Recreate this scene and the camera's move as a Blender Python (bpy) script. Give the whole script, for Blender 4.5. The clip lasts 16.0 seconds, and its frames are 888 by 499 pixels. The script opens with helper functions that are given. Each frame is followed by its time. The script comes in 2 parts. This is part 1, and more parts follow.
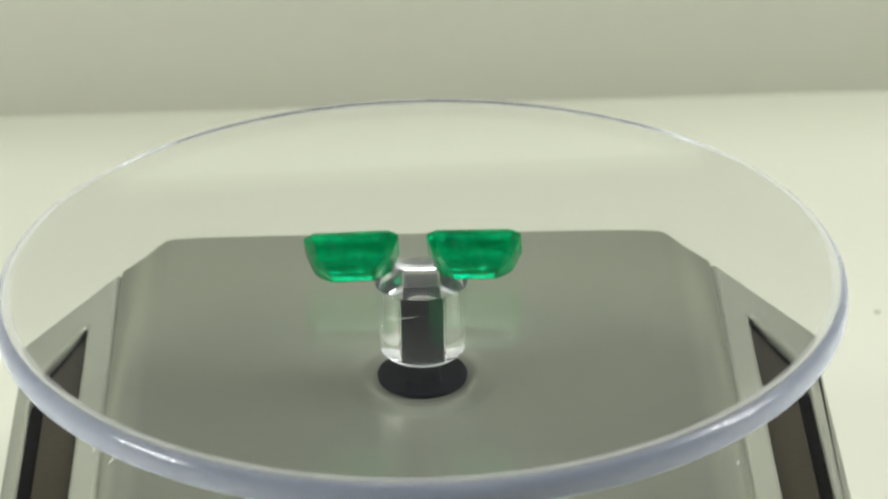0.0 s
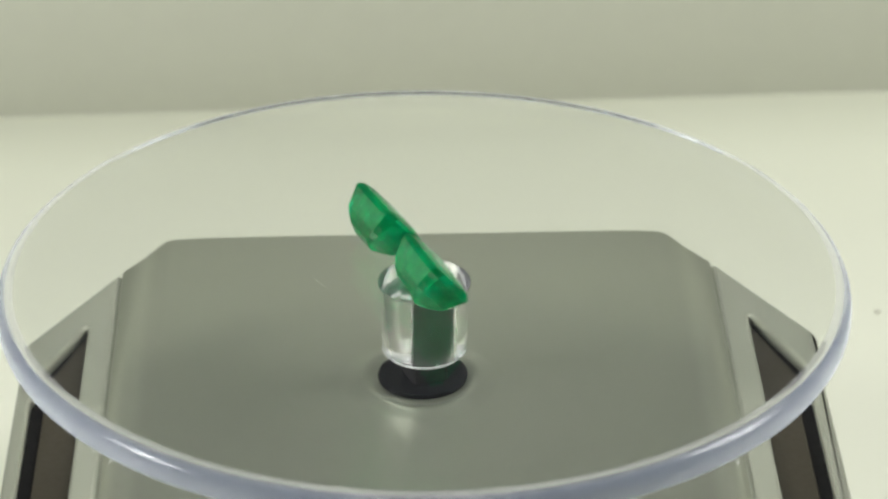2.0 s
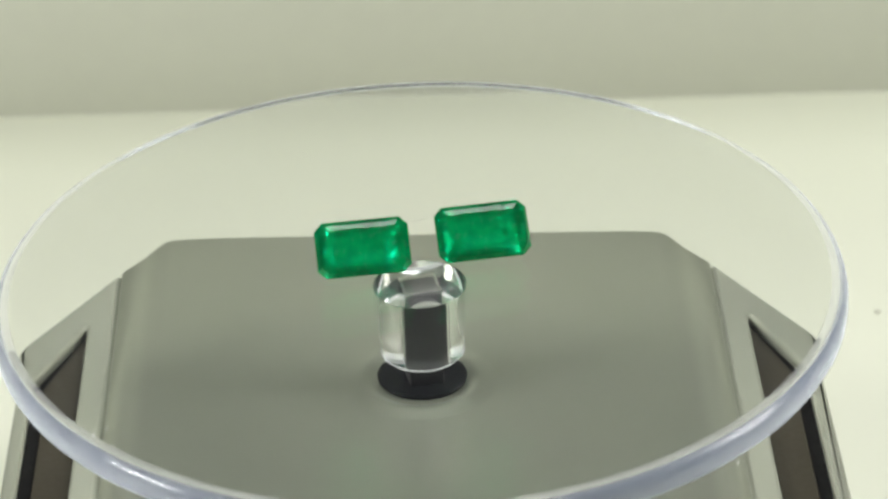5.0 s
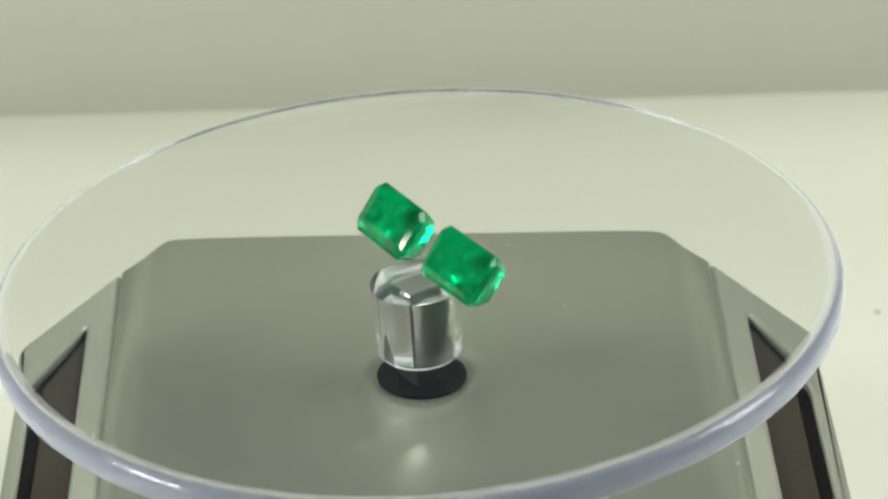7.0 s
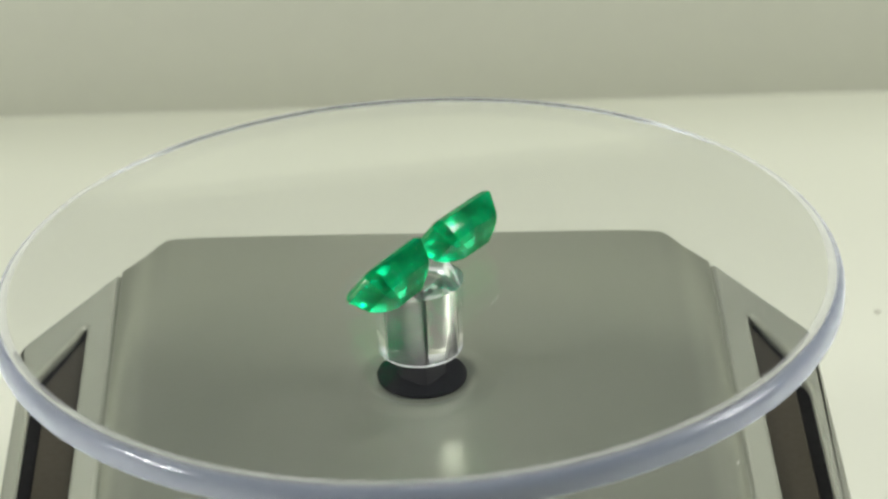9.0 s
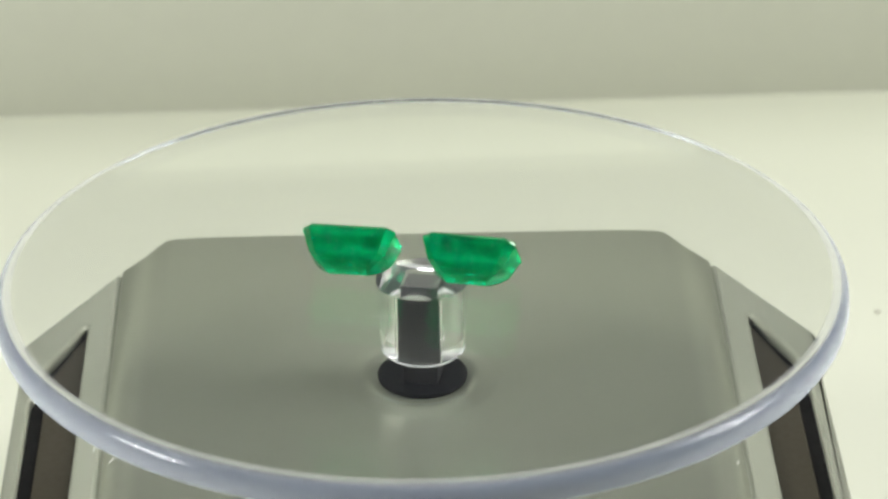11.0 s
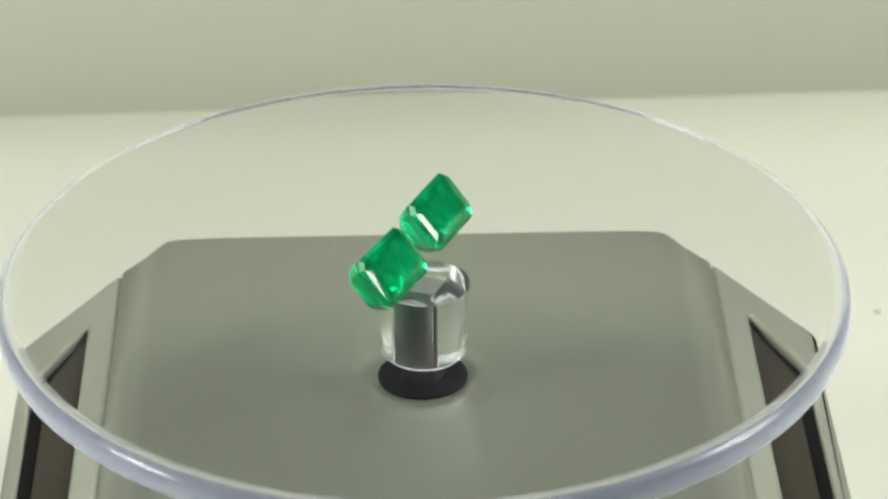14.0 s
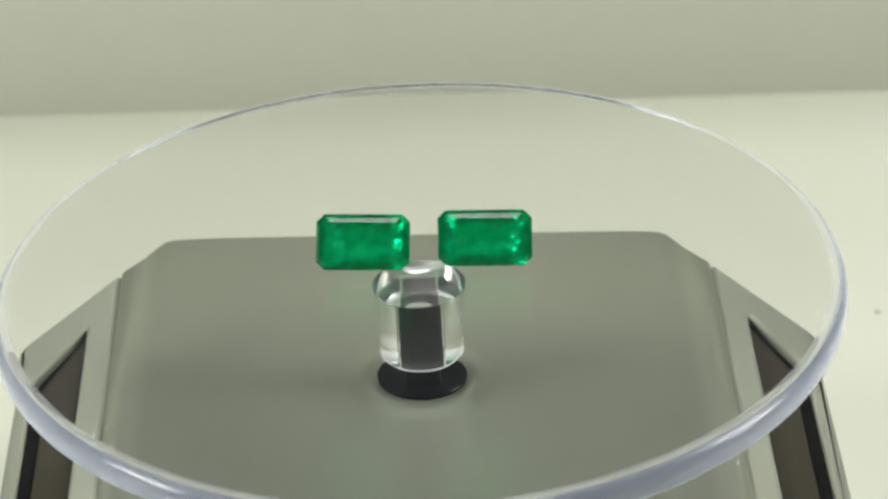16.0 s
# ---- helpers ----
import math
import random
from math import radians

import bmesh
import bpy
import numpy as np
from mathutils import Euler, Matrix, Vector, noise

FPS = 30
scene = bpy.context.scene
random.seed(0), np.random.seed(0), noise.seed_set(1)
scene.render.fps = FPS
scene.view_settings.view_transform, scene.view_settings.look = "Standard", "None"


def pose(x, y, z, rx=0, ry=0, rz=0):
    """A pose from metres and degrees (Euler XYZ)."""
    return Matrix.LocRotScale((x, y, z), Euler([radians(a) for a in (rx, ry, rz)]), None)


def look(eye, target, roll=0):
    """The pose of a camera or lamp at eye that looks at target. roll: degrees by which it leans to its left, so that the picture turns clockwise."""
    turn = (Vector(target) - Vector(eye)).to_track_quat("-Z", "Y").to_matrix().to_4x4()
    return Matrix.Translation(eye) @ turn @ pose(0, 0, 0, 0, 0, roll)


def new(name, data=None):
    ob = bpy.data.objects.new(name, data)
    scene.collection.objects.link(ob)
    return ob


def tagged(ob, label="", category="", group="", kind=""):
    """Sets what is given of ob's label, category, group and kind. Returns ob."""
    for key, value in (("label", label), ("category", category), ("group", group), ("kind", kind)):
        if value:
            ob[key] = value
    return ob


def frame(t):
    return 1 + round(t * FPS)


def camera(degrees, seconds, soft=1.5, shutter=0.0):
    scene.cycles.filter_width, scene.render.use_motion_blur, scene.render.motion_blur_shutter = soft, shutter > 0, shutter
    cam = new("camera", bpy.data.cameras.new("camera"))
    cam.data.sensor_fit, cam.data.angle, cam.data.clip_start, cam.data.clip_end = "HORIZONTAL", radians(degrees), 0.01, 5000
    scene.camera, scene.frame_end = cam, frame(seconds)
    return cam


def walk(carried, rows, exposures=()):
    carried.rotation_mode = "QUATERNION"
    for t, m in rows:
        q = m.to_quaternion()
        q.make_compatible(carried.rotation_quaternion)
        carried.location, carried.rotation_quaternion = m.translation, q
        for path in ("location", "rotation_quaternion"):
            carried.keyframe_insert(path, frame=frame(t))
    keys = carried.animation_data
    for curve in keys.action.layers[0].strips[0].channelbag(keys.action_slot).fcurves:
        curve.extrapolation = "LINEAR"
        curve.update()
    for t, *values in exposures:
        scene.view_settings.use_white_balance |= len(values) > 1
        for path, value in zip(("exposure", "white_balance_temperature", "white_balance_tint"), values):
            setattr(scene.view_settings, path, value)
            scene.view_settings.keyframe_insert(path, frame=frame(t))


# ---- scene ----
MM = 0.001
SPIN = -33.813          # degrees a second, clockwise from above


# camera: stands still
cam = camera(14.933, 16.0, soft=2.6)
cam.data.dof.use_dof = True
cam.data.dof.focus_distance, cam.data.dof.aperture_fstop = 0.402, 40.0
EYE = (-0.004250, -0.350067, 0.207645)
AIM = (0.002966, 0.001924, 0.017776)
walk(cam, [(0.0, look(EYE, AIM, -0.487)), (16.0, look(EYE, AIM, -0.487))], [
    (0.0, 0.05), (0.5, 0.05), (1.0, 0.08), (1.5, 0.05), (2.0, 0.02), (2.5, 0.02), (3.0, 0.06), (3.5, 0.12), (4.0, 0.14), (6.5, 0.13), (7.0, 0.02),
    (7.5, -0.03), (8.0, -0.03), (9.0, -0.03), (11.5, 0.16), (12.0, 0.12), (12.5, 0.07), (13.0, 0.04), (14.0, 0.07), (14.5, 0.12), (15.0, 0.05), (15.5, 0.03), (16.0, 0.0)])


# ---- light: two small LED panels at either side, an added overhead fill, an added closed room ----
def area_lamp(name, at, target, w, h, watts, colour):
    d = bpy.data.lights.new(name, "AREA")
    d.shape, d.size, d.size_y, d.energy, d.color = "RECTANGLE", w, h, watts, colour
    ob = new(name, d)
    ob.matrix_world = look(at, target)
    return ob


def around(azimuth, elevation, dist):
    a, e = radians(azimuth), radians(elevation)
    return (dist * math.sin(a) * math.cos(e), dist * math.cos(a) * math.cos(e), dist * math.sin(e) + 0.015)


area_lamp("led_panel_right", around(88.5, 33, 0.9), (0, 0, 0.015), 0.27, 0.435, 6.7, (1.0, 0.99, 0.97))
area_lamp("led_panel_left", around(-104, 25.5, 0.9), (0, 0, 0.015), 0.276, 0.16, 6.4, (1.0, 0.99, 0.97))
# Unseen overhead fill, added to soften and even out the side panels.
area_lamp("overhead_fill", (0.0, 0.12, 1.38), (0, 0.12, 0), 0.6, 0.6, 6.9, (0.97, 0.98, 1.0))

world = bpy.data.worlds.new("room_air")
world.use_nodes = True
world.node_tree.nodes["Background"].inputs["Color"].default_value = (0.55, 0.57, 0.62, 1)
world.node_tree.nodes["Background"].inputs["Strength"].default_value = 0.1
scene.world = world


# ---- materials ----
def material(name, colour, rough=0.5, metal=0.0, vary=0.06, grain=900.0, bump=0.0, stretch=(1, 1, 1), stain=18.0, coat=0.0, ior=1.45, uneven=0.15, margin=None, glow=None, see=0.0):
    """Painted or plain surface: colour varied at two scales, grain in roughness and relief."""
    m = bpy.data.materials.new(name)
    m.use_nodes = True
    nt = m.node_tree
    b = nt.nodes["Principled BSDF"]
    b.inputs["Metallic"].default_value = metal
    b.inputs["IOR"].default_value = ior
    b.inputs["Coat Weight"].default_value = coat
    b.inputs["Coat Roughness"].default_value = 0.14
    co = nt.nodes.new("ShaderNodeTexCoord")
    mp = nt.nodes.new("ShaderNodeMapping")
    mp.inputs["Scale"].default_value = stretch
    nt.links.new(co.outputs["Object"], mp.inputs["Vector"])
    fine = nt.nodes.new("ShaderNodeTexNoise")
    fine.inputs["Scale"].default_value, fine.inputs["Detail"].default_value = grain, 4
    wide = nt.nodes.new("ShaderNodeTexNoise")
    wide.inputs["Scale"].default_value, wide.inputs["Detail"].default_value = stain, 3
    nt.links.new(mp.outputs["Vector"], fine.inputs["Vector"])
    nt.links.new(co.outputs["Object"], wide.inputs["Vector"])
    both = nt.nodes.new("ShaderNodeMath")
    both.operation = "ADD"
    nt.links.new(fine.outputs["Fac"], both.inputs[0])
    nt.links.new(wide.outputs["Fac"], both.inputs[1])
    ramp = nt.nodes.new("ShaderNodeMapRange")
    ramp.inputs["From Min"].default_value, ramp.inputs["From Max"].default_value = 0.6, 1.4
    ramp.inputs["To Min"].default_value, ramp.inputs["To Max"].default_value = 1 - vary, 1 + vary
    nt.links.new(both.outputs[0], ramp.inputs["Value"])
    mul = nt.nodes.new("ShaderNodeVectorMath")
    mul.operation = "SCALE"
    mul.inputs[0].default_value = colour
    nt.links.new(ramp.outputs["Result"], mul.inputs["Scale"])
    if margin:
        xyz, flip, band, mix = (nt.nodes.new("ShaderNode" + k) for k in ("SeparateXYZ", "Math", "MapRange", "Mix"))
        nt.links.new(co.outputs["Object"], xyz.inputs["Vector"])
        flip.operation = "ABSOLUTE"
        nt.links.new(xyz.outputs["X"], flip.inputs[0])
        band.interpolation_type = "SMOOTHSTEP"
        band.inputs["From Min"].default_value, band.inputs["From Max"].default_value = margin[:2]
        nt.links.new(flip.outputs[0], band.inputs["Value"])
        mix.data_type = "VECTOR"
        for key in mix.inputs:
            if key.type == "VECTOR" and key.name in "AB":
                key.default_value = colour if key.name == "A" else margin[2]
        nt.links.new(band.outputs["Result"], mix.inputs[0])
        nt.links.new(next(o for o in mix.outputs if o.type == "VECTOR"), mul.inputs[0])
    nt.links.new(mul.outputs["Vector"], b.inputs["Base Color"])
    rr = nt.nodes.new("ShaderNodeMapRange")
    rr.inputs["From Min"].default_value, rr.inputs["From Max"].default_value = 0.25, 0.75
    rr.inputs["To Min"].default_value, rr.inputs["To Max"].default_value = rough * (1 - uneven), min(1.0, rough * (1 + uneven))
    nt.links.new(fine.outputs["Fac"], rr.inputs["Value"])
    nt.links.new(rr.outputs["Result"], b.inputs["Roughness"])
    if glow:
        lit, mix = nt.nodes.new("ShaderNodeBsdfTranslucent"), nt.nodes.new("ShaderNodeMixShader")
        lit.inputs["Color"].default_value, mix.inputs["Fac"].default_value = (*glow[0], 1), glow[1]
        nt.links.new(b.outputs["BSDF"], mix.inputs[1])
        nt.links.new(lit.outputs["BSDF"], mix.inputs[2])
        out = mix.outputs["Shader"]
        if see:
            air, part_clear = nt.nodes.new("ShaderNodeBsdfTransparent"), nt.nodes.new("ShaderNodeMixShader")
            part_clear.inputs["Fac"].default_value = see
            nt.links.new(out, part_clear.inputs[1])
            nt.links.new(air.outputs["BSDF"], part_clear.inputs[2])
            out = part_clear.outputs["Shader"]
        nt.links.new(out, nt.nodes["Material Output"].inputs["Surface"])
    if bump:
        bp = nt.nodes.new("ShaderNodeBump")
        bp.inputs["Strength"].default_value, bp.inputs["Distance"].default_value = bump, 0.0001
        nt.links.new(fine.outputs["Fac"], bp.inputs["Height"])
        nt.links.new(bp.outputs["Normal"], b.inputs["Normal"])
    return m


def clear(name, colour, ior):
    """Clear solid acrylic."""
    m = bpy.data.materials.new(name)
    m.use_nodes = True
    nt = m.node_tree
    nt.nodes.remove(nt.nodes["Principled BSDF"])
    g = nt.nodes.new("ShaderNodeBsdfGlass")
    g.inputs["Color"].default_value = (*colour, 1)
    g.inputs["IOR"].default_value, g.inputs["Roughness"].default_value = ior, 0.0
    nt.links.new(g.outputs["BSDF"], nt.nodes["Material Output"].inputs["Surface"])
    return m


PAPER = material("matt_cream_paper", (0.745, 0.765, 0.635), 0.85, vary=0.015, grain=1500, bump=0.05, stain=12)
# Same cream as the paper, darkened: shade on the upright card is put in.
SHADED_CARD = material("shade_darkened_cream_card", (0.525, 0.54, 0.443), 0.85, vary=0.03, grain=300, bump=0.03, stain=9)
CEILING = material("white_ceiling_paint", (0.42, 0.43, 0.44), 0.9, vary=0.03, grain=200, stain=2)
WALL = material("room_wall_paint", (0.15, 0.155, 0.17), 0.9, vary=0.03, grain=200, stain=2)
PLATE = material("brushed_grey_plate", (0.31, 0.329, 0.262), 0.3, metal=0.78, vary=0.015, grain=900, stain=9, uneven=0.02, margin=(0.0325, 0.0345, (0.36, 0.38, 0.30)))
FRAME = material("silver_grey_plastic", (0.25, 0.262, 0.205), 0.36, metal=0.3, vary=0.03, grain=3000, bump=0.05, stain=40)
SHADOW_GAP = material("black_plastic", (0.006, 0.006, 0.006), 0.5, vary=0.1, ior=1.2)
CELL = material("brown_solar_film", (0.027, 0.0235, 0.0145), 0.5, vary=0.08, grain=1200, stain=60, ior=1.3)
COLLAR = material("gloss_black_collar", (0.004, 0.0045, 0.005), 0.16, vary=0.1, ior=1.25)
# One shaft in two colours: shaded sides and lit top are painted in.
POST = material("dark_drive_post", (0.012, 0.012, 0.012), 0.6, vary=0.1, ior=1.25)
LIT_POST_TOP = material("grey_post_cap", (0.10, 0.103, 0.09), 0.4, vary=0.05)
ACRYLIC = clear("clear_acrylic", (0.995, 1.0, 0.995), 1.43)
# Bluish reflections of the clear acrylic rim, put into a half-clear colour.
RIM_SHEEN = material("bluish_rim_sheen", (0.29, 0.35, 0.48), 0.2, vary=0.04, grain=600, stain=60, coat=0.6, ior=1.49, glow=((0.86, 0.89, 0.93), 0.4), see=0.66)
HUB = clear("clear_hub_acrylic", (0.985, 0.99, 0.99), 1.49)


def gem(name, colour, ior, jardin):
    """Tinted refraction under a clear polish; cloudy inclusions bend the light a little."""
    m = bpy.data.materials.new(name)
    m.use_nodes = True
    nt = m.node_tree
    nt.nodes.remove(nt.nodes["Principled BSDF"])
    inner = nt.nodes.new("ShaderNodeBsdfRefraction")
    inner.inputs["IOR"].default_value, inner.inputs["Roughness"].default_value = ior, 0.03
    polish = nt.nodes.new("ShaderNodeBsdfGlossy")
    polish.inputs["Roughness"].default_value = 0.02
    polish.inputs["Color"].default_value = (0.70, 0.83, 0.76, 1)
    edge = nt.nodes.new("ShaderNodeFresnel")
    edge.inputs["IOR"].default_value = ior
    mix = nt.nodes.new("ShaderNodeMixShader")
    co = nt.nodes.new("ShaderNodeTexCoord")
    n = nt.nodes.new("ShaderNodeTexNoise")
    n.inputs["Scale"].default_value, n.inputs["Detail"].default_value = 780, 4
    tint = nt.nodes.new("ShaderNodeValToRGB")
    tint.color_ramp.elements[0].position, tint.color_ramp.elements[1].position = 0.35, 0.65
    tint.color_ramp.elements[0].color = (*[c * 0.86 for c in colour], 1)
    tint.color_ramp.elements[1].color = (*colour, 1)
    bp = nt.nodes.new("ShaderNodeBump")
    bp.inputs["Strength"].default_value, bp.inputs["Distance"].default_value = 0.5, 0.0004
    nt.links.new(co.outputs["Object"], n.inputs["Vector"])
    nt.links.new(n.outputs["Fac"], tint.inputs["Fac"])
    nt.links.new(tint.outputs["Color"], inner.inputs["Color"])
    shards = nt.nodes.new("ShaderNodeTexVoronoi")
    shards.inputs["Scale"].default_value = 850
    nt.links.new(co.outputs["Object"], shards.inputs["Vector"])
    nt.links.new(shards.outputs["Distance"], bp.inputs["Height"])
    nt.links.new(bp.outputs["Normal"], inner.inputs["Normal"])
    nt.links.new(edge.outputs["Fac"], mix.inputs["Fac"])
    nt.links.new(polish.outputs["BSDF"], mix.inputs[2])
    cloud = nt.nodes.new("ShaderNodeBsdfDiffuse")
    through_light = nt.nodes.new("ShaderNodeBsdfTranslucent")
    dust = nt.nodes.new("ShaderNodeTexNoise")
    dust.inputs["Scale"].default_value, dust.inputs["Detail"].default_value = 1500, 2
    fleck = nt.nodes.new("ShaderNodeValToRGB")
    fleck.color_ramp.elements[0].position, fleck.color_ramp.elements[1].position = 0.57, 0.68
    fleck.color_ramp.elements[0].color = (*jardin, 1)
    fleck.color_ramp.elements[1].color = (0.10, 0.85, 0.40, 1)
    nt.links.new(co.outputs["Object"], dust.inputs["Vector"])
    nt.links.new(dust.outputs["Fac"], fleck.inputs["Fac"])
    nt.links.new(fleck.outputs["Color"], cloud.inputs["Color"])
    nt.links.new(fleck.outputs["Color"], through_light.inputs["Color"])
    veil = nt.nodes.new("ShaderNodeMixShader")
    veil.inputs["Fac"].default_value = 0.3
    nt.links.new(cloud.outputs["BSDF"], veil.inputs[1])
    nt.links.new(through_light.outputs["BSDF"], veil.inputs[2])
    share = nt.nodes.new("ShaderNodeMapRange")
    share.inputs["From Min"].default_value, share.inputs["From Max"].default_value = 0.35, 0.65
    share.inputs["To Min"].default_value, share.inputs["To Max"].default_value = 0.05, 0.17
    nt.links.new(n.outputs["Fac"], share.inputs["Value"])
    body = nt.nodes.new("ShaderNodeMixShader")
    nt.links.new(share.outputs["Result"], body.inputs["Fac"])
    haze = nt.nodes.new("ShaderNodeBsdfRefraction")
    haze.inputs["IOR"].default_value, haze.inputs["Roughness"].default_value = ior, 0.55
    haze.inputs["Color"].default_value = (0.006, 0.94, 0.43, 1)
    hazy = nt.nodes.new("ShaderNodeMixShader")
    hazy.inputs["Fac"].default_value = 0.31
    nt.links.new(inner.outputs["BSDF"], hazy.inputs[1])
    nt.links.new(haze.outputs["BSDF"], hazy.inputs[2])
    nt.links.new(hazy.outputs["Shader"], body.inputs[1])
    nt.links.new(veil.outputs["Shader"], body.inputs[2])
    nt.links.new(body.outputs["Shader"], mix.inputs[1])
    nt.links.new(mix.outputs["Shader"], nt.nodes["Material Output"].inputs["Surface"])
    return m


EMERALD = gem("emerald", (0.008, 0.72, 0.55), 1.58, (0.004, 0.97, 0.26))


def frosted(name, clear_share):
    """Thin whitish bloom that half hides what lies behind it."""
    m = bpy.data.materials.new(name)
    m.use_nodes = True
    nt = m.node_tree
    nt.nodes.remove(nt.nodes["Principled BSDF"])
    air, haze, glow, both, mix = (nt.nodes.new("ShaderNode" + k) for k in ("BsdfTransparent", "BsdfDiffuse", "BsdfTranslucent", "MixShader", "MixShader"))
    haze.inputs["Color"].default_value = glow.inputs["Color"].default_value = (0.88, 0.90, 0.90, 1)
    nt.links.new(haze.outputs["BSDF"], both.inputs[1])
    nt.links.new(glow.outputs["BSDF"], both.inputs[2])
    mix.inputs["Fac"].default_value = 1 - clear_share
    nt.links.new(air.outputs["BSDF"], mix.inputs[1])
    nt.links.new(both.outputs["Shader"], mix.inputs[2])
    nt.links.new(mix.outputs["Shader"], nt.nodes["Material Output"].inputs["Surface"])
    return m


HUB_HAZE = frosted("whitish_hub_haze", 0.96)
RIM_GLINT = frosted("whitish_rim_glint", 0.84)
FROST = frosted("frosted_foot", 0.62)
INCLUSION = material("pale_green_inclusion", (0.7, 0.95, 0.8), 0.15, vary=0.1, grain=4000, ior=1.9)
SCUFF = material("pale_scuff", (0.5, 0.51, 0.46), 0.5, vary=0.02)
SPECK = material("dark_speck", (0.45, 0.45, 0.37), 0.8)


# ---- mesh helpers ----
def mesh_of(name, bm, *mats):
    me = bpy.data.meshes.new(name)
    bm.normal_update()
    bm.to_mesh(me)
    bm.free()
    for m in mats:
        me.materials.append(m)
    return me


def part(name, bm, mat, parent, label=""):
    ob = new(name, mesh_of(name, bm, mat))
    ob.parent = parent
    if label:
        ob["label"] = label
    return ob


def prism(points, z0, z1, top_round=0.0, corner=0.0, corner_at=()):
    """An upright prism over an outline in millimetres; corner rounds the named upright edges, top_round the upper rim."""
    bm = bmesh.new()
    low = [bm.verts.new((x * MM, y * MM, z0 * MM)) for x, y in points]
    high = [bm.verts.new((x * MM, y * MM, z1 * MM)) for x, y in points]
    n = len(points)
    bm.faces.new(low[::-1])
    bm.faces.new(high)
    ups = []
    for i in range(n):
        j = (i + 1) % n
        bm.faces.new((low[i], low[j], high[j], high[i]))
    if corner:
        ups = [e for i in corner_at for e in low[i].link_edges if e.other_vert(low[i]) == high[i]]
        bmesh.ops.bevel(bm, geom=ups, offset=corner * MM, segments=6, profile=0.5, affect="EDGES")
    if top_round:
        rim = [e for e in bm.edges if all(abs(v.co.z - z1 * MM) < 1e-7 for v in e.verts)]
        bmesh.ops.bevel(bm, geom=rim, offset=top_round * MM, segments=4, profile=0.5, affect="EDGES")
    bmesh.ops.recalc_face_normals(bm, faces=bm.faces)
    return bm


def lathe(profile, n=96, rim=(), at=(0, 0, 0)):
    """A solid of revolution round z from (radius, height) in millimetres, first and last on the axis' caps."""
    bm = bmesh.new()
    rings = []
    for r, z in profile:
        rings.append([bm.verts.new((r * MM * math.cos(2 * math.pi * i / n), r * MM * math.sin(2 * math.pi * i / n), z * MM)) for i in range(n)])
    bm.faces.new(rings[0][::-1])
    bm.faces.new(rings[-1])
    for k in range(len(rings) - 1):
        for i in range(n):
            j = (i + 1) % n
            f = bm.faces.new((rings[k][i], rings[k][j], rings[k + 1][j], rings[k + 1][i]))
            f.smooth = True
            f.material_index = 1 if k in rim else 0
    bmesh.ops.translate(bm, vec=Vector(at) * MM, verts=bm.verts)
    return bm


def band(section, n):
    """A closed hoop round z with the given section in millimetres."""
    bm = bmesh.new()
    hoops = [[bm.verts.new((r * MM * math.cos(2 * math.pi * i / n), r * MM * math.sin(2 * math.pi * i / n), z * MM)) for r, z in section] for i in range(n)]
    for a, b in zip(hoops, hoops[1:] + hoops[:1]):
        for i in range(len(section)):
            j = (i + 1) % len(section)
            bm.faces.new((a[i], b[i], b[j], a[j])).smooth = True
    bmesh.ops.recalc_face_normals(bm, faces=bm.faces)
    return bm


# ---- the setting ----
FLOOR_Z = -30.0


def sheet(name, prof, mat, label, category):
    """A bent sheet: a profile in y and z, drawn out along x, turned a little like the far edge."""
    bm = bmesh.new()
    rows = [[bm.verts.new((x * MM, (y + (0.0286 * x if y > 0 else 0)) * MM, z * MM)) for x in (-560, 0, 560)] for y, z in prof]
    for a, b in zip(rows, rows[1:]):
        for i in range(2):
            bm.faces.new((a[i], a[i + 1], b[i + 1], b[i])).smooth = True
    ob = new(name, mesh_of(name, bm, mat))
    sol = ob.modifiers.new("thickness", "SOLIDIFY")
    sol.thickness, sol.offset = 0.002, -1
    return tagged(ob, label, category, kind="structure")


def setting():
    radius, far = 0.08, 139.4
    sheet("table_paper", [(-420.0, FLOOR_Z), (far - radius + 0.02, FLOOR_Z)], PAPER, "matt cream paper sheet lying flat on the table", "table surface")
    prof = [(far - radius, FLOOR_Z)]
    for i in range(1, 9):
        a = radians(90 * i / 8)
        prof.append((far - radius + radius * math.sin(a), FLOOR_Z + radius - radius * math.cos(a)))
    sheet("backdrop", prof + [(far, 64.0)], SHADED_CARD, "plain cream card standing behind the table, shade in its colour", "backdrop")


def slab(name, lo, hi, label, category, mat=WALL):
    bm = bmesh.new()
    bmesh.ops.create_cube(bm, size=1.0)
    for v in bm.verts:
        v.co = Vector([(a + b) / 2 + c * (b - a) for a, b, c in zip(lo, hi, v.co)])
    return tagged(new(name, mesh_of(name, bm, mat)), label, category, kind="structure")


setting()
# Unseen room, added: dark walls keep reflections dark, a paler ceiling lifts them.
slab("floor", (-1.3, -1.5, -0.85), (1.3, 1.3, -0.75), "added dark grey room floor under the table, out of view", "floor")
slab("ceiling", (-1.3, -1.5, 1.4), (1.3, 1.3, 1.5), "added room ceiling, lighter than the walls, out of view", "ceiling", CEILING)
slab("wall_south", (-1.3, -1.6, -0.75), (1.3, -1.5, 1.4), "added dark grey room wall, out of view", "wall")
slab("wall_north", (-1.3, 1.3, -0.75), (1.3, 1.4, 1.4), "added dark grey room wall, out of view", "wall")
slab("wall_east", (1.3, -1.5, -0.75), (1.4, 1.3, 1.4), "added dark grey room wall, out of view", "wall")
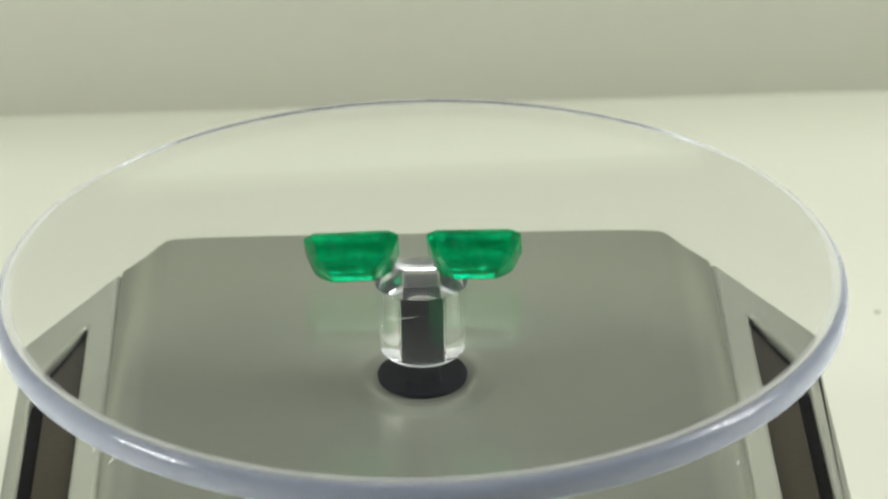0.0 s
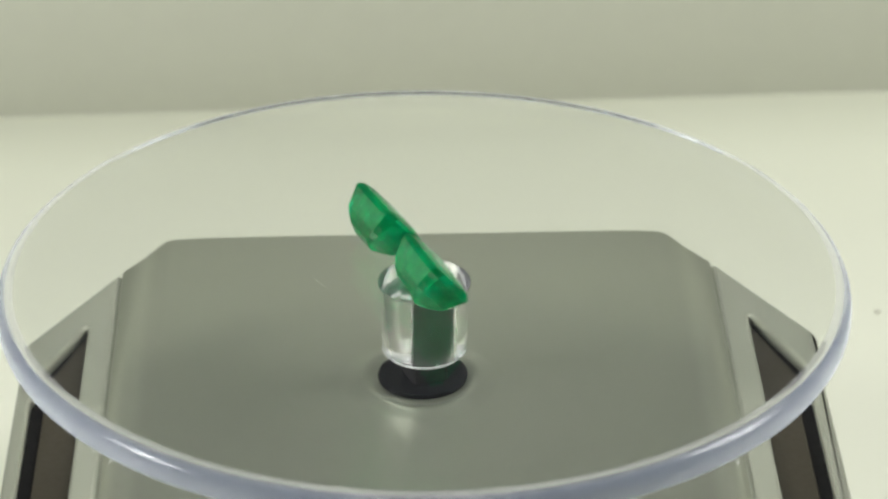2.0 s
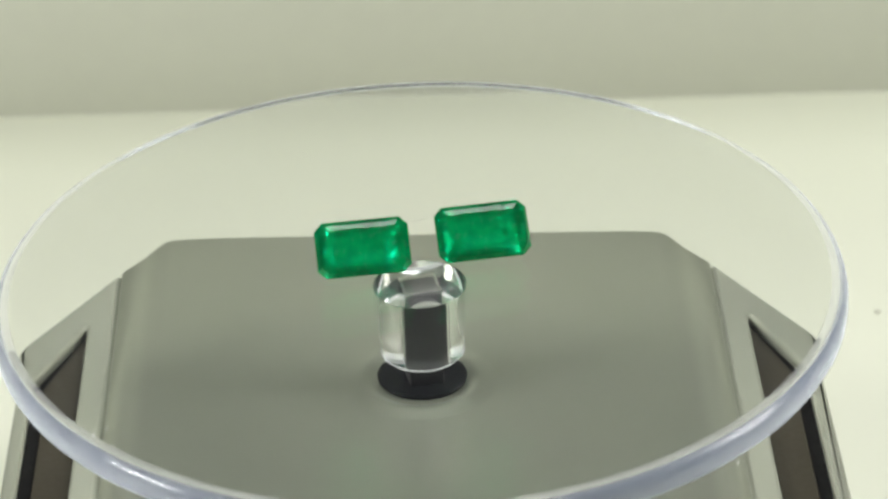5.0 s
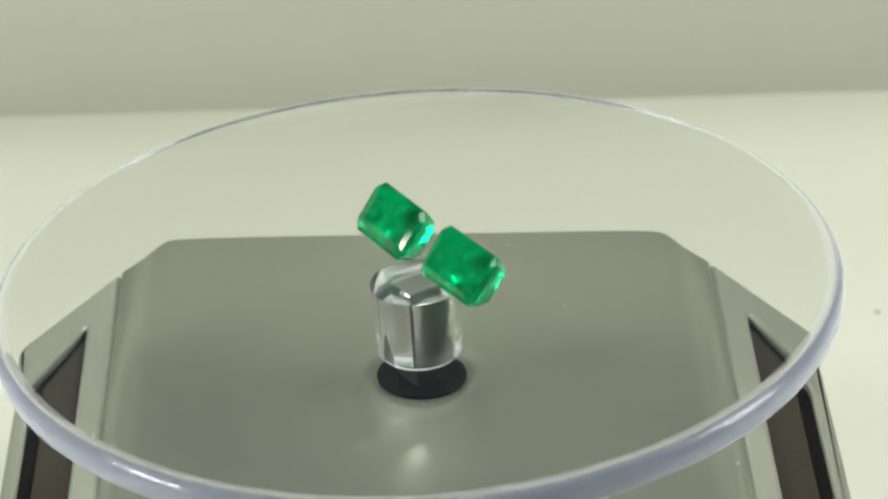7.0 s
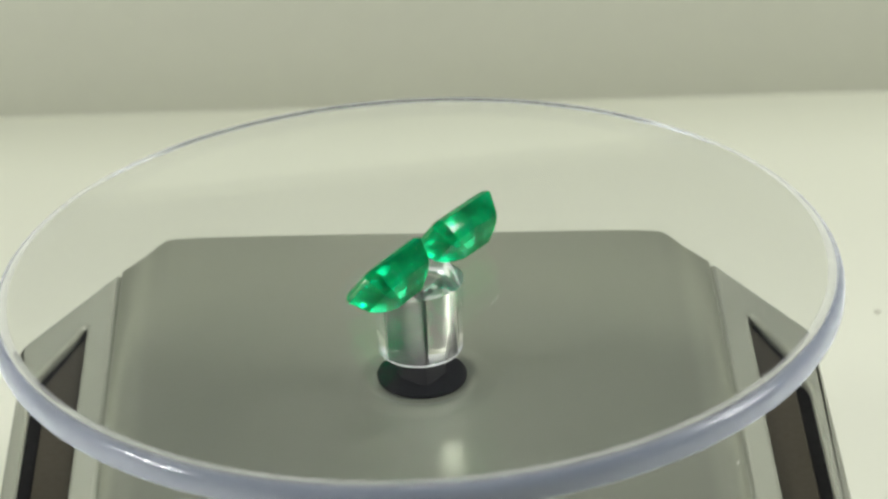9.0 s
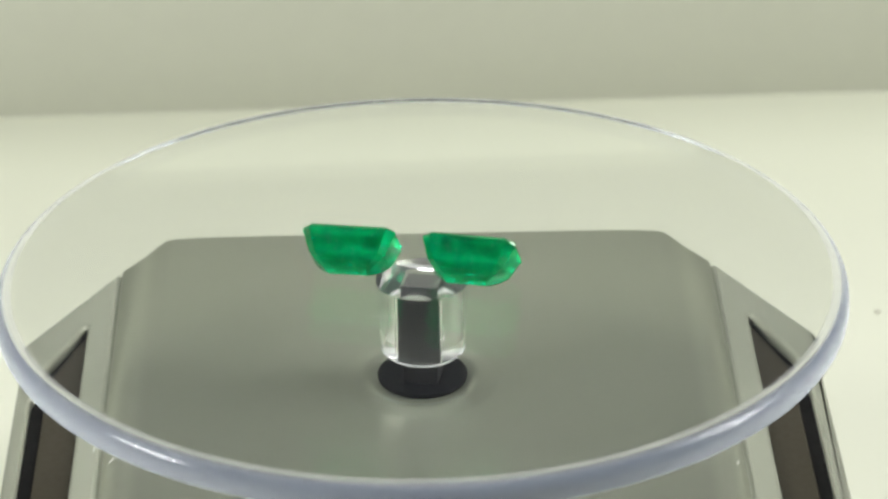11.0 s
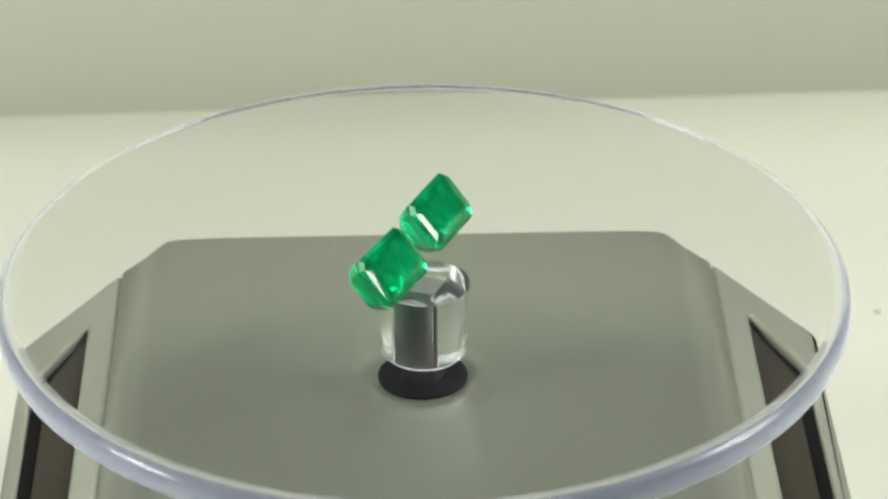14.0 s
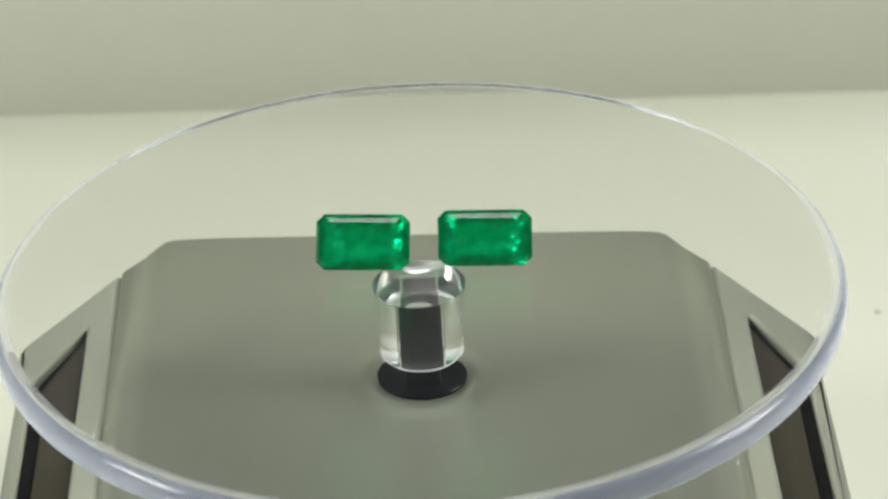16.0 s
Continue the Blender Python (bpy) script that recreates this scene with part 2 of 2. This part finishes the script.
slab("wall_west", (-1.4, -1.5, -0.75), (-1.3, 1.3, 1.4), "added dark grey room wall, out of view", "wall")
slab("tabletop", (-0.6, -0.45, -0.06), (0.6, 0.2, -0.0325), "plain table under the cream paper sheet", "table")


# ---- the stand ----
def frame_ring(side):
    """Raised border round one solar strip: a four-sided ring with rounded edges."""
    outer = [(37.6, -47.0), (48.5, -47.0), (48.5, 8.2), (37.6, 26.8)]
    inner = [(40.7, -43.5), (46.75, -43.5), (46.75, -0.6), (40.7, 13.8)]
    bm = bmesh.new()
    v = {}
    for key, pts in (("o", outer), ("i", inner)):
        for i, (x, y) in enumerate(pts):
            for z in (0.0, -2.2):
                v[key, i, z] = bm.verts.new((side * x * MM, y * MM, z * MM))
    for i in range(4):
        j = (i + 1) % 4
        bm.faces.new((v["o", i, 0.0], v["o", j, 0.0], v["i", j, 0.0], v["i", i, 0.0]))
        bm.faces.new((v["o", i, -2.2], v["i", i, -2.2], v["i", j, -2.2], v["o", j, -2.2]))
        bm.faces.new((v["o", i, -2.2], v["o", j, -2.2], v["o", j, 0.0], v["o", i, 0.0]))
        bm.faces.new((v["i", i, -2.2], v["i", i, 0.0], v["i", j, 0.0], v["i", j, -2.2]))
    bmesh.ops.recalc_face_normals(bm, faces=bm.faces)

    def upright(k, i):
        a, b = v[k, i, 0.0], v[k, i, -2.2]
        return next(e for e in a.link_edges if e.other_vert(a) == b)

    ups = [upright("o", 2), upright("i", 0), upright("i", 1), upright("i", 2), upright("i", 3)]
    bmesh.ops.bevel(bm, geom=ups, offset=1.2 * MM, segments=4, profile=0.5, affect="EDGES")
    rim = [e for e in bm.edges if all(abs(w.co.z) < 1e-7 for w in e.verts) and any(abs(f.normal.z) < 0.5 for f in e.link_faces)]
    bmesh.ops.bevel(bm, geom=rim, offset=0.55 * MM, segments=4, profile=0.5, affect="EDGES")
    bmesh.ops.recalc_face_normals(bm, faces=bm.faces)
    for f in bm.faces:
        f.smooth = abs(f.normal.z) < 0.98
    return bm


def top_plate():
    """Grey cover plate: a flat middle, its two long borders rising gently to the grooves."""
    bm = bmesh.new()
    xs = [(-37.2, 0.0), (-34.4, -0.36), (-33.0, -0.5), (-32.0, -0.5), (32.0, -0.5), (33.0, -0.5), (34.4, -0.36), (37.2, 0.0)]
    back = {37.2: 27.4, 34.4: 32.2, 33.0: 35.1, 32.0: 36.5}
    rows = {}
    for x, z in xs:
        yb = back[abs(x)]
        ys = [-47.0, 0.0, yb - 0.5, yb - 0.15, yb]
        zs = [z, z, z, z - 0.12, z - 0.5]
        rows[x] = [bm.verts.new((x * MM, y * MM, zz * MM)) for y, zz in zip(ys, zs)]
        rows[x].append(bm.verts.new((x * MM, yb * MM, -2.0 * MM)))
    # rounded middle of the far edge
    mids = []
    for k in range(0, 21):
        x = -31.0 + 62.0 * k / 20
        yb = 37.25 - 0.4 * (abs(x) / 31.0) ** 12
        ys = [-47.0, 0.0, yb - 0.5, yb - 0.15, yb]
        zs = [-0.5, -0.5, -0.5, -0.62, -1.0]
        col = [bm.verts.new((x * MM, y * MM, zz * MM)) for y, zz in zip(ys, zs)]
        col.append(bm.verts.new((x * MM, yb * MM, -2.0 * MM)))
        mids.append(col)
    cols = [rows[x] for x, _ in xs[:4]] + mids + [rows[x] for x, _ in xs[4:]]
    for a, b in zip(cols, cols[1:]):
        for i in range(5):
            f = bm.faces.new((a[i], b[i], b[i + 1], a[i + 1]))
            f.smooth = True
    for c in (cols[0], cols[-1]):
        d = [bm.verts.new((w.co.x, w.co.y, -0.002)) for w in c[:-1]]
        for i in range(len(d) - 1):
            bm.faces.new((c[i], c[i + 1], d[i + 1], d[i]))
    bmesh.ops.recalc_face_normals(bm, faces=bm.faces)
    if sum(f.normal.z for f in bm.faces) < 0:
        bmesh.ops.reverse_faces(bm, faces=bm.faces)
    return bm


def display_stand():
    base = new("display_stand")
    base.location = (0, 0, FLOOR_Z * MM)
    lift = Matrix.Translation((0, 0, -FLOOR_Z * MM))

    def add(name, bm, mat, label=""):
        bmesh.ops.transform(bm, matrix=lift, verts=bm.verts)
        return part(name, bm, mat, base, label)

    outline = [(-48.6, -47.5), (48.6, -47.5), (48.6, 8.3), (32.4, 37.3), (-32.4, 37.3), (-48.6, 8.3)]
    add("body", prism(outline, FLOOR_Z, -2.2, 0.1, 2.0, (0, 1, 2, 3, 4, 5)), FRAME)
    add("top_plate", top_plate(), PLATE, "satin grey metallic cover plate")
    for side in (-1, 1):
        add("border", frame_ring(side), FRAME, "silver-grey raised plastic border")
        strip = [(40.75, -43.0), (45.1, -43.0), (45.1, 0.2), (40.75, 12.5)]
        well = [(40.2, -44.0), (47.2, -44.0), (47.2, 0.5), (40.2, 15.0)]
        if side < 0:
            strip, well = [(-x, y) for x, y in strip[::-1]], [(-x, y) for x, y in well[::-1]]
        add("groove_floor", prism([(min(side * 37.1, side * 37.7), -47.0), (max(side * 37.1, side * 37.7), -47.0), (max(side * 37.1, side * 37.7), 26.4), (min(side * 37.1, side * 37.7), 26.4)], -2.1, -0.42), FRAME)
        add("well", prism(well, -2.2, -1.45), SHADOW_GAP, "black recess floor")
        add("solar_cell", prism(strip, -1.44, -0.95, 0.15), CELL, "dark brown solar cell strip")
    add("collar", lathe([(5.35, -0.6), (5.42, -0.2), (5.35, -0.06), (5.15, 0.0), (4.6, -0.03), (2.5, -0.15)], 96, at=(0.26, 0.5, 0.15)), COLLAR, "glossy black round collar")
    lip = [(10.6, -0.6), (9.6, -0.53), (8.6, -0.43), (7.8, -0.27), (7.2, -0.17), (6.9, -0.17), (6.5, -0.25), (6.0, -0.42), (5.6, -0.55), (5.3, -0.6), (5.3, -0.8), (8.0, -0.8)]
    add("collar_lip", band(lip, 96), PLATE, "grey lip of the cover plate round the collar")
    for x0, y0, x1, y1 in ((-36.6, -16.2, -35.4, -13.6), (-38.4, -13.6, -38.2, -11.2), (-36.9, -11.4, -36.7, -9.8), (36.2, -19.0, 36.5, -17.6)):
        add("scuff", sliver(x0, y0, x1, y1, 0.01, 0.22), SCUFF, "pale scuff mark")
    return tagged(base, "grey solar-powered turntable stand with brown cell strips", "display stand")


def sliver(x0, y0, x1, y1, z, width):
    """A hair-thin raised scratch between two points, in millimetres."""
    bm = bmesh.new()
    a, b = Vector((x0, y0, z)), Vector((x1, y1, z))
    side = (b - a).cross(Vector((0, 0, 1))).normalized() * width / 2
    mid = (a + b) / 2 + Vector((0, 0, 0.03))
    ring = [a, (a + b) / 2 + side, b, (a + b) / 2 - side]
    vs = [bm.verts.new(v * MM) for v in ring]
    top = bm.verts.new(mid * MM)
    bm.faces.new(vs[::-1])
    for i in range(4):
        bm.faces.new((vs[i], vs[(i + 1) % 4], top))
    bmesh.ops.recalc_face_normals(bm, faces=bm.faces)
    return bm


def drive_shaft():
    root = new("drive_shaft")
    part("post", prism([(-2.04, -2.04), (2.04, -2.04), (2.04, 2.04), (-2.04, 2.04)], -13.0, -0.9, 0.0, 0.15, (0, 1, 2, 3)), POST, root)
    part("cap", prism([(-2.04, -2.04), (2.04, -2.04), (2.04, 2.04), (-2.04, 2.04)], -0.896, -0.4, 0.1), LIT_POST_TOP, root, "top of the shaft, painted lighter as if lit")
    return tagged(root, "dark square drive shaft rising from the black collar", "drive shaft")


def hub_mesh():
    """Clear tapered plug with a square socket through it."""
    n = 96
    bm = bmesh.new()

    def ring(pts, z):
        return [bm.verts.new((x * MM, y * MM, z * MM)) for x, y in pts]

    def circle(r):
        return [(r * math.cos(2 * math.pi * i / n), r * math.sin(2 * math.pi * i / n)) for i in range(n)]

    half = 2.22
    square = []
    for i in range(n):
        a = 2 * math.pi * i / n
        s = min(half / max(abs(math.cos(a)), abs(math.sin(a))), (2 * half - 0.22) / (abs(math.cos(a)) + abs(math.sin(a))))
        square.append((s * math.cos(a), s * math.sin(a)))
    rings = [ring(square, -9.4), ring(circle(4.55), -9.4), ring(circle(4.6), -9.37), ring(circle(5.02), -8.9),
             ring(circle(5.26), -4.6), ring(circle(5.44), -1.2), ring(circle(5.49), -0.25), ring(circle(5.5), -0.03), ring(square, -0.03)]
    for k in range(len(rings)):
        a, b = rings[k], rings[(k + 1) % len(rings)]
        for i in range(n):
            j = (i + 1) % n
            f = bm.faces.new((a[i], a[j], b[j], b[i]))
            f.smooth = 1 <= k <= 6
    bmesh.ops.recalc_face_normals(bm, faces=bm.faces)
    return bm


THICK = 3.1
SCRATCHES = ((-0.35, -11.69, -2.73, -12.73), (-1.65, -12.03, -4.03, -12.78), (-18.56, -8.12, -17.11, -9.67))


def turntable():
    r, h, foot = 50.15, THICK, 0.3
    low = [(r - foot + foot * math.cos(a), foot + foot * math.sin(a)) for a in (radians(-90 + 15 * i) for i in range(7))]
    shoulder = [(r - 1.9 + 1.9 * math.cos(radians(7.5 * i)), 1.3 + (h - 1.3) * math.sin(radians(7.5 * i))) for i in range(13)]
    prof = low + shoulder
    root = new("turntable")
    bm = lathe(prof, 320, range(len(prof)))
    disc = new("disc", mesh_of("disc", bm, ACRYLIC, ACRYLIC))
    disc.parent = root
    # Added shell over the clear rim, carries its bluish reflections as colour.
    skin = low[1:] + shoulder[:9]
    out = [(0.03 * math.cos(u), 0.03 * math.sin(u)) for u in [-0.6] * 6 + [radians(7.5 * i) for i in range(9)]]
    shell = [(a + 2.5 * du, z + 2.5 * dz) for (a, z), (du, dz) in zip(skin, out)] + [(a + du, z + dz) for (a, z), (du, dz) in zip(skin[::-1], out[::-1])]
    part("rim_sheen_shell", band(shell, 320), RIM_SHEEN, root, "bluish reflections of the clear rim, as a thin shell")
    # Added whitish band: the highlight along the rounded rim, painted on.
    bevel = shoulder[7:]
    part("bevel", band([(a, z + 0.10) for a, z in bevel] + [(a, z + 0.08) for a, z in bevel[::-1]], 320), RIM_GLINT, root, "whitish highlight along the rim, as a thin band")
    hub = part("hub", hub_mesh(), HUB, root, "clear acrylic hub with a square socket")
    # Added ring of white haze, lifts the dark reflections in the hub top.
    part("hub_haze_ring", band([(1.9, -0.02), (5.45, -0.02), (5.45, -0.01), (1.9, -0.01)], 96), HUB_HAZE, root, "whitish haze over the hub top, as a thin ring")
    part("foot_ring", band([(4.5, -9.42), (4.59, -9.42), (5.07, -8.92), (5.05, -8.85), (5.04, -8.88), (4.57, -9.40)], 96), FROST, root, "frosted chamfer at the foot of the hub")
    for x0, y0, x1, y1 in SCRATCHES:
        part("scratch", sliver(x0, y0, x1, y1, THICK + 0.002, 0.09), SCUFF, root, "fine pale scratch")
    for ob in (disc, hub):
        ob.visible_shadow = False
    return tagged(root, "clear round acrylic turntable disc with polished edge", "turntable")


def emerald_mesh(seed):
    """Step-cut stone: table, two crown steps, girdle, three pavilion steps, keel."""
    L, W, c = 11.05, 6.63, 0.95
    rng = random.Random(seed)
    levels = [(1.9, 1.66, 0.25, 0.95), (1.1, 1.1, 0.6, 0.86), (0.38, 0.5, 0.85, 0.64), (0.0, 0.0, 1.0, 0.2), (0.0, 0.0, 1.0, -0.2),
              (0.3, 0.16, 0.95, -0.8), (0.55, 0.38, 0.88, -1.6), (1.0, 0.72, 0.75, -2.55), (1.7, 1.25, 0.55, -3.3), (2.55, 1.9, 0.4, -3.88), (3.2, 3.1, 0.08, -4.4)]
    bm = bmesh.new()
    rings = []
    for ix, iy, k, z in levels:
        l, w, q = L / 2 - ix, W / 2 - iy, c * k
        pts = [(l, w - q), (l - q, w), (-l + q, w), (-l, w - q), (-l, -w + q), (-l + q, -w), (l - q, -w), (l, -w + q)]
        rings.append([bm.verts.new(((x + rng.uniform(-.04, .04)) * MM, y * MM, z * MM)) for x, y in pts])
    bm.faces.new(rings[0])
    bm.faces.new(rings[-1][::-1])
    for a, b in zip(rings, rings[1:]):
        for i in range(8):
            j = (i + 1) % 8
            bm.faces.new((a[i], b[i], b[j], a[j]))
    bmesh.ops.recalc_face_normals(bm, faces=bm.faces)
    return bm


LEAN = -math.degrees(math.atan2(1.36, 1.17))


def jardin_mesh(seed, clusters):
    """Tiny tilted flakes inside the stone, gathered in loose veils."""
    rng = random.Random(seed)
    bm = bmesh.new()
    for cx, cy, cz, spread, count in clusters:
        for _ in range(count):
            at = Vector((cx + rng.gauss(0, spread[0]), cy + rng.gauss(0, spread[1]), cz + rng.gauss(0, spread[2])))
            at.x, at.z = max(-4.6, min(4.6, at.x)), max(-3.0, min(0.45, at.z))
            room = 2.6 - 0.5 * max(0.0, -at.z)
            at.y = max(-room, min(room, at.y))
            u = Vector((rng.gauss(0, 1), rng.gauss(0, 1), rng.gauss(0, 1))).normalized()
            w = u.orthogonal().normalized()
            size = rng.uniform(0.06, 0.22)
            ring = [bm.verts.new((at + u * size * math.cos(k * 1.2566) * rng.uniform(0.6, 1.6) + w * size * math.sin(k * 1.2566)) * MM) for k in range(5)]
            tips = [bm.verts.new((at + u.cross(w) * h) * MM) for h in (0.02, -0.02)]
            for k in range(5):
                bm.faces.new((ring[k], ring[(k + 1) % 5], tips[0]))
                bm.faces.new((ring[(k + 1) % 5], ring[k], tips[1]))
    bmesh.ops.recalc_face_normals(bm, faces=bm.faces)
    return bm


VEILS = {3: ((0.6, 0.5, -0.6, (0.15, 1.4, 0.8), 26), (3.9, 0.4, -0.8, (0.5, 1.2, 0.8), 30), (-3.8, -1.0, -1.0, (0.5, 0.9, 0.8), 18)),
         8: ((-0.5, -0.4, -0.8, (0.12, 1.3, 0.9), 24), (4.1, 0.0, -0.6, (0.5, 1.5, 0.7), 34), (-4.0, 0.6, -1.0, (0.4, 1.0, 0.8), 20))}


def emerald(seed, label):
    ob = new("emerald", mesh_of("emerald", emerald_mesh(seed), EMERALD))
    part("inclusions", jardin_mesh(seed, VEILS[seed]), INCLUSION, ob, "pale flecks inside the stone")
    return tagged(ob, label, "gemstone", group="pair of emeralds")


def resting(ob, x, y, turn, tip):
    """Pose on the disc: lying on a pavilion facet, the table leaning to the side."""
    m = pose(0, 0, 0, LEAN, tip, turn)
    low = min((m @ v.co).z for v in ob.data.vertices)
    return Matrix.Translation((x * MM, y * MM, THICK * MM + 0.00003 - low)) @ m


stand = display_stand()
shaft = drive_shaft()
table_disc = turntable()
stone_a = emerald(3, "green emerald-cut gemstone lying tilted on the disc")
stone_b = emerald(8, "green emerald-cut gemstone lying tilted on the disc")


def speck():
    bm = bmesh.new()
    bmesh.ops.create_icosphere(bm, subdivisions=2, radius=0.45 * MM)
    for v in bm.verts:
        v.co *= 1 + 0.25 * noise.noise(v.co * 4000)
        v.co.z *= 0.35
    ob = new("speck", mesh_of("speck", bm, SPECK))
    ob.location = (66.1 * MM, 69.2 * MM, (FLOOR_Z + 0.15) * MM)
    return tagged(ob, "tiny grey speck of dust on the cream paper", "speck")


speck()


# ---- what moves ----
def disc_pose(t):
    axis = Matrix.Rotation(radians(1.815), 4, Vector((-math.sin(radians(67.676)), math.cos(radians(67.676)), 0)))
    return pose(0.1 * MM, 0, 12.879 * MM) @ pose(0, 0, 0, 0.1, -1.32, 0) @ pose(0, 0, 0, 0, 0, SPIN * t) @ axis @ pose(0.123 * MM, 0.450 * MM, 0)


def motions():
    times = [i * 0.25 for i in range(65)]
    a, b = resting(stone_a, -8.02, -1.12, -0.8, -1.4), resting(stone_b, 6.32, -1.30, -3.6, -0.8)
    walk(table_disc, [(t, disc_pose(t)) for t in times])
    walk(shaft, [(t, disc_pose(t)) for t in times])
    walk(stone_a, [(t, disc_pose(t) @ a) for t in times])
    walk(stone_b, [(t, disc_pose(t) @ b) for t in times])


motions()
